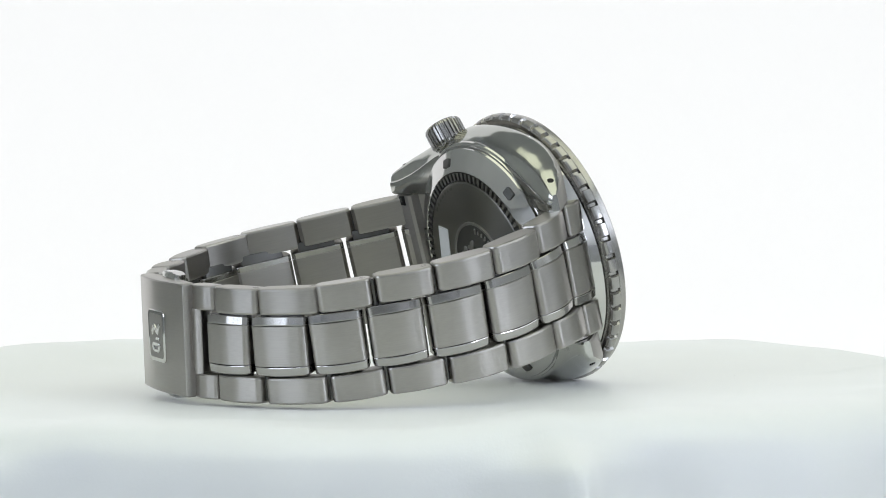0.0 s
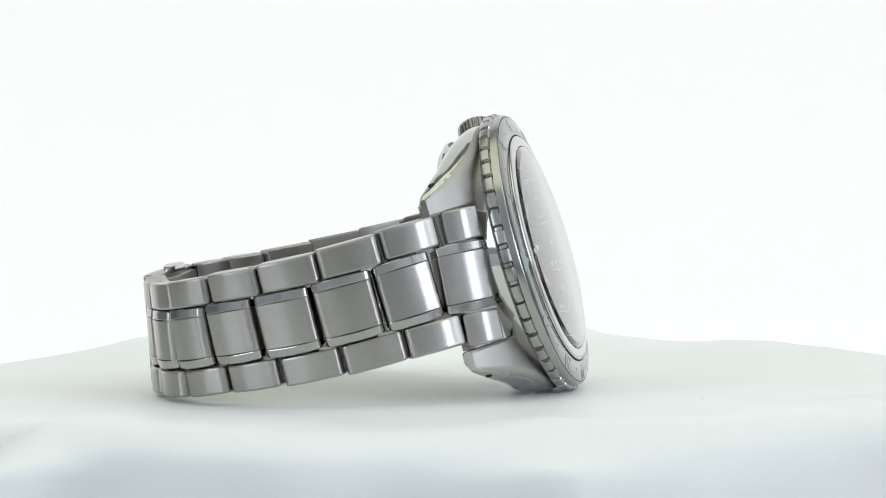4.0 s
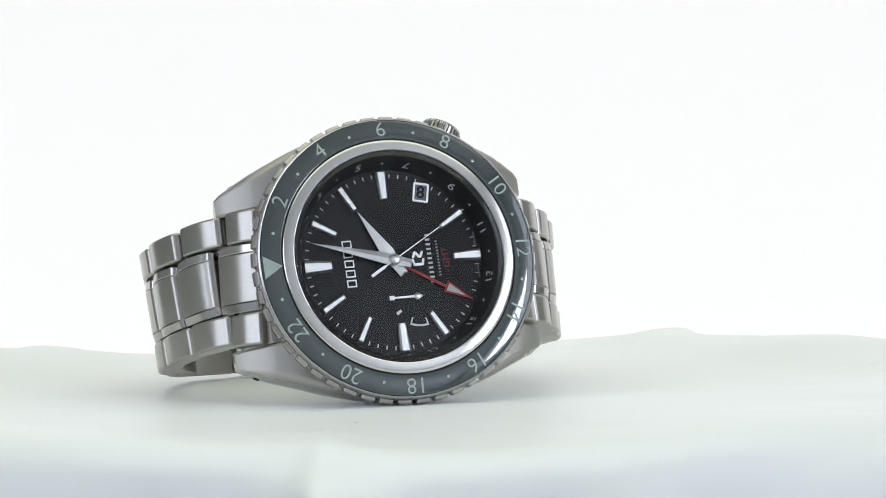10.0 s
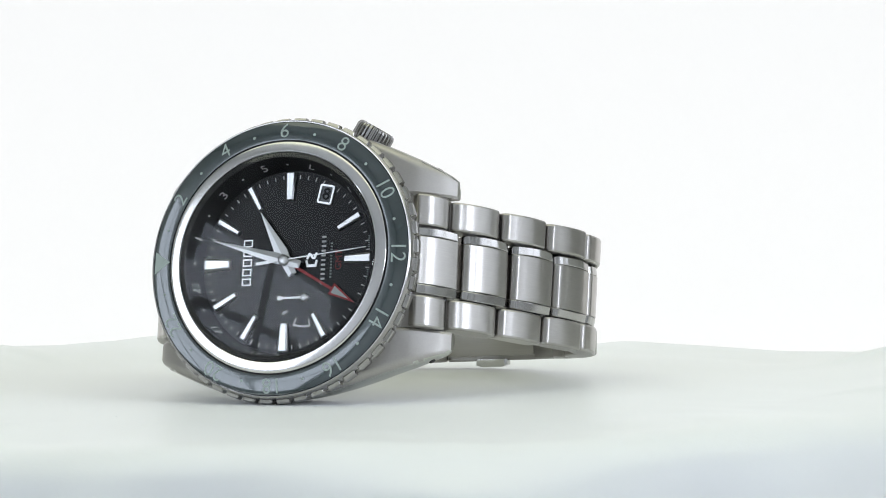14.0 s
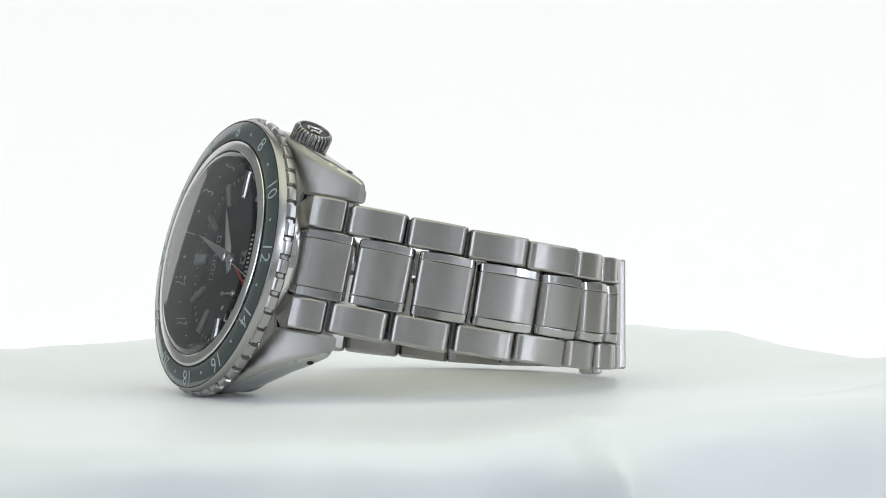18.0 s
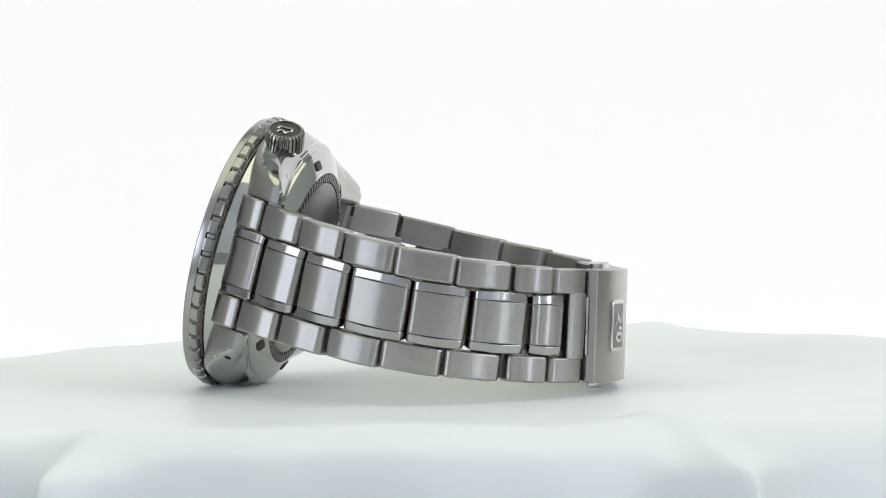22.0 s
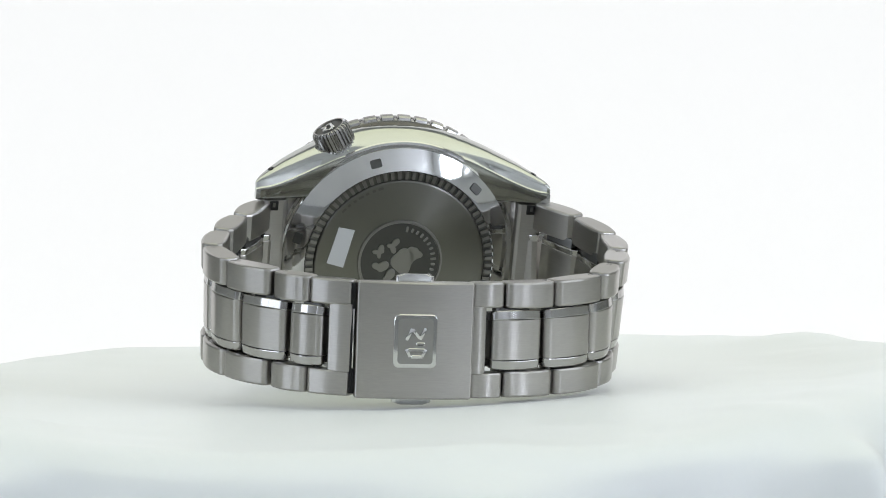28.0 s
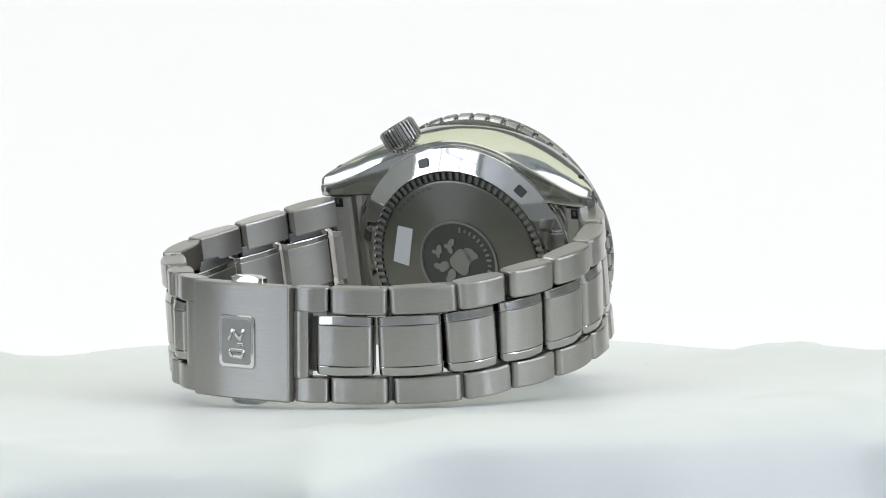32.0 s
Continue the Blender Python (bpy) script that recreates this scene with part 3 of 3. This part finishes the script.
bars("small_line", -2.85, 2.8, -7.2, 0.34, 12, M_PRINT)
glyphs("dial_word", "GMT", 1.5, M_REDPRINT, dial, mm_pose(0, -8.45, DZ + 0.03), "dark red letters", 0.02, 0.02)
bars("foot_line", -3.6, -1.6, -13.3, 0.3, 6, M_PRINT)
bars("foot_line", 1.6, 3.6, -13.3, 0.3, 6, M_PRINT)

# power reserve at eight o'clock
part("reserve_hand", loft([[(-0.18, -0.9, z), (0.18, -0.9, z), (0.12, 3.4, z), (0.32, 3.5, z), (0.32, 4.2, z), (-0.32, 4.2, z), (-0.32, 3.5, z), (-0.12, 3.4, z)] for z in (0.1, 0.3)]), M_HAND, dial, "small silver power reserve hand", mm_pose(-5.6, -2.9, DZ, 0, 0, 0))
part("reserve_hub", revolve([(0.5, 0), (0.5, 0.35), (0.3, 0.45), (0, 0.45)], 24), M_MARK, dial, "", mm_pose(-5.6, -3.1, DZ))
for a0, a1, r0, r1 in ((256, 259, 3.4, 4.6), (256, 294, 4.3, 4.6), (291, 294, 3.4, 4.6), (323, 329, 3.5, 4.4)):
    n = max(2, int((a1 - a0) / 4) + 1)
    angles = [radians(a0 + (a1 - a0) * i / (n - 1)) for i in range(n)]
    ring = [(r1 * math.sin(t), r1 * math.cos(t)) for t in angles] + [(r0 * math.sin(t), r0 * math.cos(t)) for t in reversed(angles)]
    part("reserve_arc", prism(ring, 0, 0.05), M_WHITE, dial, "", mm_pose(-5.6, -3.2, DZ))

# pointers over the dial


def dauphine(length, width, tail, tail_w, z, name, label, degrees):
    bm = bmesh.new()
    outline = [(0, length), (width / 2, 1.6), (tail_w / 2, 0), (tail_w / 2 * 0.8, -tail), (-tail_w / 2 * 0.8, -tail), (-tail_w / 2, 0), (-width / 2, 1.6)]
    low = [bm.verts.new((x, y, z)) for x, y in outline]
    mid = [bm.verts.new((x, y, z + 0.1)) for x, y in outline]
    ridge_a, ridge_b = bm.verts.new((0, length - 0.2, z + 0.16)), bm.verts.new((0, -tail + 0.3, z + 0.34))
    bm.faces.new(low[::-1])
    for i in range(7):
        j = (i + 1) % 7
        bm.faces.new((low[i], low[j], mid[j], mid[i]))
    for i, j, top in ((0, 1, ridge_a), (6, 0, ridge_a), (3, 4, ridge_b)):
        bm.faces.new((mid[i], mid[j], top))
    bm.faces.new((mid[1], mid[2], mid[3], ridge_b, ridge_a))
    bm.faces.new((ridge_a, ridge_b, mid[4], mid[5], mid[6]))
    return part(name, bm, M_HAND, watch, label, pose(0, 0, 0, 0, 0, -degrees), sharp=0.1)


hour_hand = dauphine(9.3, 2.1, 2.6, 1.7, -2.65, "hour_hand", "broad faceted silver hour hand", 59.5)
minute_hand = dauphine(13.0, 1.7, 2.7, 1.5, -2.25, "minute_hand", "long faceted silver minute hand", 16.0)
gmt = part("gmt_hand", loft([[(-0.22, 0, z), (0.22, 0, z), (0.2, 9.0, z), (-0.2, 9.0, z)] for z in (-3.02, -2.9)]), M_RED, watch, "slim red 24-hour hand", pose(0, 0, 0, 0, 0, -210.5))
part("arrow", prism([(-0.95, 8.9), (0.95, 8.9), (0, 13.4)], -3.04, -2.86), M_RED, gmt, "red arrowhead")
part("arrow_fill", prism([(-0.6, 9.2), (0.6, 9.2), (0, 12.2)], -2.87, -2.82), M_LUME, gmt, "pale filled arrow")
second_hand = part("second_hand", loft([[(-0.22, -4.6, z), (0.22, -4.6, z), (0.22, -2.2, z), (0.09, -1.6, z), (0.05, 13.6, z), (-0.05, 13.6, z), (-0.09, -1.6, z), (-0.22, -2.2, z)] for z in (-1.85, -1.73)]), M_HAND, watch, "thin silver sweeping second hand")
part("hub", revolve([(0.85, -3.3), (0.85, -1.65), (0.65, -1.5), (0, -1.45)], 32), M_MARK, watch, "round silver hub")

# ---- bracelet ----
SIX = [(-20.3, -4.9), (-23.9, -9.9), (-29.1, -17.8), (-33.3, -26.3), (-36.4, -35.5), (-34.9, -45.2), (-29.3, -52.9), (-24.7, -58.7), (-18.2, -62.7)]
TWELVE = [(20.5, -4.9), (24.2, -10.2), (28.9, -18.5), (31.1, -28.2), (29.8, -38.1), (26.6, -46.9), (22.2, -54.5), (13.2, -60.2), (4.4, -63.2), (-1.0, -64.1)]


def sway(z):
    """How far, in degrees, the bracelet leans back to upright at depth z."""
    return 13.2 * min(1.0, max(0.0, (-z - 12) / 52)) ** 1.45


def shift(z):
    """How far the bracelet's middle has moved along x at depth z."""
    total, steps = 0.0, 24
    for k in range(steps):
        total += math.tan(radians(sway(-12 + (z + 12) * (k + 0.5) / steps))) * max(0.0, -z - 12) / steps
    return total


def splay(z):
    """How far the two sides of the bracelet lean apart towards x at depth z."""
    return 0.055 * min(1.0, max(0.0, (-z - 12) / 14)) * min(1.0, max(0.0, (z + 58) / 12))


def lift(y, z):
    """How much higher along x the twelve o'clock side rides."""
    return 0.85 * min(1.0, max(0.0, (-z - 6) / 6)) * min(1.0, max(0.0, (z + 60) / 14)) if y > 0 else 0.0


def half_width(z):
    return 9.9 - 1.3 * min(1.0, max(0.0, (-z - 10) / 50))


def link_pose(p, q, along=0.5, drop=0.0):
    """The pose of a link whose outer face runs from p to q, (y, z) pairs: x across, y towards q, z outward."""
    py, pz = p[0] + (q[0] - p[0]) * along, p[1] + (q[1] - p[1]) * along
    t = Vector((shift(q[1]) + lift(*q) - shift(p[1]) - lift(*p), q[0] - p[0], q[1] - p[1])).normalized()
    f = radians(sway(pz))
    w = Vector((math.cos(f), math.copysign(splay(pz), py), math.sin(f)))
    w = (w - t * w.dot(t)).normalized()
    out_way = w.cross(t)
    mid = Vector((0, 0, -32))
    at = Vector((shift(pz) + lift(py, pz), py, pz))
    if out_way.dot(at - mid) < 0:
        w, out_way = -w, -out_way
    at = at - out_way * drop
    return Matrix(((w.x, t.x, out_way.x, at.x * MM), (w.y, t.y, out_way.y, at.y * MM), (w.z, t.z, out_way.z, at.z * MM), (0, 0, 0, 1)))


def span(p, q):
    return math.hypot(q[0] - p[0], q[1] - p[1])


def between(p, q, k):
    return (p[0] + (q[0] - p[0]) * k, p[1] + (q[1] - p[1]) * k)


def stagger(chain, k):
    """How far along its own span, as a share, the centre link k begins."""
    return (0.34 if k < 6 else 0.46) if chain is SIX and k > 3 else 0.23


for chain, last, inset in ((SIX, 7, 0.36), (TWELVE, 8, 0.43)):
    for k in range(last):
        p, q = chain[k], chain[k + 1]
        z = (p[1] + q[1]) / 2
        hw, inner = 10.2 if k == 0 else half_width(z), half_width(z) * 0.515
        m = link_pose(p, q)
        gap = 0.62
        first = k == 0
        outer_w = hw - inner - 0.22
        mesh = link_mesh("outer_link", outer_w, span(p, q) - gap, 3.3, M_LINK, 0.4 if first else 0.5, 0.5 if first else 1.15)
        for s in (-1, 1):
            link = part("outer_link", mesh, M_LINK, watch, "", m @ mm_pose(s * (inner + 0.22 + outer_w / 2), 0, -0.15 if first else 0.05))
            if k >= 4:
                # coloured black for the shade inside the hole
                part("pin_hole", revolve([(0.42, 0.02), (0.42, -0.1), (0, -0.1)], 14), M_SHADOW, link, "", mm_pose(s * outer_w / 2, -span(p, q) / 2 + 1.5, -1.7) @ pose(0, 0, 0, 0, 90 * s, 0))
        # centre links sit a little further along
        a = between(p, q, stagger(chain, k)) if not first else p
        c = between(chain[k + 1], chain[k + 2], stagger(chain, k + 1)) if k + 1 < last else between(chain[last], chain[last + 1], inset)
        m = link_pose(a, c)
        strip = 1.45
        length = span(a, c) - gap - 0.25
        centre = part("centre_link", link_mesh("centre_link", 2 * (inner - strip), length, 3.3, M_LINK, 0.4 if first else 0.5, 0.5 if first else 1.15, 0.1), M_LINK, watch, "", m @ mm_pose(0, 0, -0.1 if first else 0.1))
        mesh = link_mesh("polished_strip", strip - 0.04, length, 3.1, M_STRIP, 0.4 if first else 0.5, 0.5 if first else 1.15, 0.15)
        for s in (-1, 1):
            part("polished_strip", mesh, M_STRIP, centre, "", mm_pose(s * (inner - strip / 2), 0, -0.12) @ pose(0, 0, 0, 0, 9 * s, 0))
        # core and tongue are added behind the gaps, dark in place of shade
        part("gap_shade_core", box(-inner - 1.0, inner + 1.0, -length / 2 + 1.3, length / 2 - 1.3, -3.0, -1.9, 0.2), M_PIN_AND_GAP, centre, "")
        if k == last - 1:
            part("gap_shade_tongue", box(-inner + 0.3, inner - 0.3, -length / 2 + 3.0, length / 2 + 2.4, -2.9, -2.2, 0.15), M_PIN_AND_GAP, centre, "")
        if 0 < k:
            part("link_pin", loft([[(x, 0.55 * math.cos(j * math.tau / 10), 0.55 * math.sin(j * math.tau / 10)) for j in range(10)] for x in (-hw + 0.4, hw - 0.4)]), M_PIN_AND_GAP, watch, "", link_pose(p, q, 0.02, 1.9))

# bridge of the end pieces down to the case
for s in (-1, 1):
    cut = [(15.5, -5.6), (19.4, -6.2), (22.7, -10.4), (22.75, -12.1), (22.3, -12.4), (19.6, -12.1), (19.15, -11.7), (19.1, -10.3), (18.4, -9.6), (15.5, -9.1)]
    part("end_piece", loft([[(x, y, z) for y, z in cut] for x in (-10.2, 10.2)]), M_CASE_BRUSH, watch, "dull steel end piece between the lugs", pose(0, 0, 0, 0, 0, 0 if s > 0 else 180))

for sx, sy in ((1, 1), (1, -1), (-1, 1), (-1, -1)):
    # a solid black box painted as the shaded notch
    part("spring_bar_notch", box(-0.8, 0.8, -0.75, 0.75, -0.3, 0.3, 0.15), M_SHADOW, watch, "", mm_pose(sx * 9.35, sy * 21.2, -12.1))
    part("spring_bar", box(-0.35, 0.35, -0.2, 0.2, -0.1, 0.1), M_PIN_AND_GAP, watch, "", mm_pose(sx * 9.5, sy * 21.2, -12.42))

# clasp
cl_a, cl_b = (-18.2, -62.7), (-1.0, -64.1)
cz = (cl_a[1] + cl_b[1]) / 2
CLASP = link_pose(cl_b, cl_a)
chw = half_width(cz) + 0.05
clasp = part("clasp", link_mesh("clasp", 2 * chw, span(cl_a, cl_b), 2.2, M_LINK, 0.9, 0.3, 0.3), M_LINK, watch, "brushed steel folding clasp cover", CLASP @ mm_pose(0, 0, 1.0))
part("clasp_base", box(-chw + 0.8, chw - 0.8, -8.0, 8.0, -3.2, -1.0, 0.3), M_LINK, clasp, "")
for s in (-1, 1):
    part("push_button", prism(rounded(5.9, 1.9, 0.7), 0, 1.3, 0.35), M_POL, clasp, "polished steel release button", mm_pose(s * (chw - 0.3), 0.0, -2.2) @ pose(0, 0, 0, 0, 90 * s, 0) @ pose(0, 0, 0, 0, 0, 90))
badge = part("badge", prism(rounded(7.9, 6.4, 0.8), 0, 0.35, 0.12), M_POL, clasp, "raised polished frame of the clasp emblem", mm_pose(0, 0.05, 0.72))
part("badge_field", prism(rounded(6.7, 5.2, 0.5), 0, 0.37), M_RELIEF, clasp, "", mm_pose(0, 0.05, 0.73))
# solid black block in place of the shade under the cover's edge
part("edge_shade_block", box(-chw + 0.5, chw - 0.5, span(cl_a, cl_b) / 2 - 0.2, span(cl_a, cl_b) / 2 + 0.7, -2.6, -1.6), M_SHADOW, clasp, "black block painted as the shade under the edge of the clasp cover")
part("blade", box(-4.4, 4.4, span(cl_a, cl_b) / 2 + 0.2, span(cl_a, cl_b) / 2 + 0.42, -1.7, -1.2, 0.05), M_POL, clasp, "bright edge of the folding blade")
for x, y, w, h, a in ((-1.3, -0.1, 0.55, 2.6, 0), (-1.75, 1.1, 1.3, 0.5, 25), (-1.75, -1.2, 1.3, 0.5, -25), (-2.3, -0.2, 0.5, 1.8, 0), (1.0, 1.0, 1.9, 0.5, -25), (1.1, 0.0, 1.8, 0.5, 40), (1.1, -1.0, 1.9, 0.5, -25), (-0.4, -0.7, 0.5, 1.3, 0)):
    part("emblem_bar", prism(rounded(w, h, 0.2), 0, 0.3, 0.1), M_POL, clasp, "", mm_pose(x, y, 1.0, 0, 0, a))


def clasp_end(p, q, arm, name, label):
    """An end piece of the clasp: a full-width bar at p with two arms towards q."""
    m = link_pose(p, q)
    z = (p[1] + q[1]) / 2
    hw, inner, length = half_width(z), half_width(z) * 0.56, span(p, q) - 0.1
    end = part(name, link_mesh(name, 2 * inner + 0.4, length - arm, 2.6, M_LINK, 0.3, 0.3, 0.1), M_LINK, watch, label, m @ mm_pose(0, -arm / 2, -0.17))
    for s in (-1, 1):
        part("arm", link_mesh("arm", hw - inner, length, 2.6, M_LINK, 0.35, 0.9, 0.3), M_LINK, end, "", mm_pose(s * (hw + inner) / 2, arm / 2, 0.02))


clasp_end(between(SIX[8], SIX[7], 0.09), SIX[7], 3.2, "clasp_end", "brushed steel end of the clasp with two arms")
clasp_end(TWELVE[9], TWELVE[8], 3.0, "clasp_end", "brushed steel end of the clasp with two arms")


from mathutils.bvhtree import BVHTree

# lint caught on the cloth
surface = BVHTree.FromPolygons([v.co / MM for v in cloth.data.vertices], [tuple(p.vertices) for p in cloth.data.polygons])
for fx, fy, length, turn in ((5.6, -101.0, 1.6, 20), (11.3, -102.6, 1.8, 160), (55.4, 8.2, 0.35, 10), (85.0, 55.5, 0.5, 40)):
    at, up, _, _ = surface.ray_cast(Vector((fx, fy, 60)), Vector((0, 0, -1)))
    lay = up.to_track_quat("Z", "Y").to_matrix().to_4x4()
    part("fibre", loft([[(x, 0.16 * math.sin(2.2 * x) + 0.05 * math.cos(q), 0.03 + 0.05 * math.sin(q)) for q in (0.3, 2.4, 4.5)] for x in [length * (i / 6 - 0.5) for i in range(7)]]), M_LINT, cloth, "grey loose fibre", Matrix.Translation(at * MM) @ lay @ pose(0, 0, 0, 0, 0, turn))


def motions():
    """The turntable carries cloth and watch round; the second hand sweeps."""
    times = [k * 1.0 for k in range(33)]
    spin = [(t, Matrix.Rotation(turn_at(t), 4, "Z")) for t in times]
    walk(cloth, spin)
    walk(watch, [(t, m @ WATCH_POSE) for t, m in spin])
    walk(second_hand, [(t, pose(0, 0, 0, 0, 0, -(90 + 6 * t))) for t in times])
    walk(minute_hand, [(t, pose(0, 0, 0, 0, 0, -(14.9 + 0.1 * t))) for t in (0.0, 8.0, 16.0, 24.0, 32.0)])


motions()
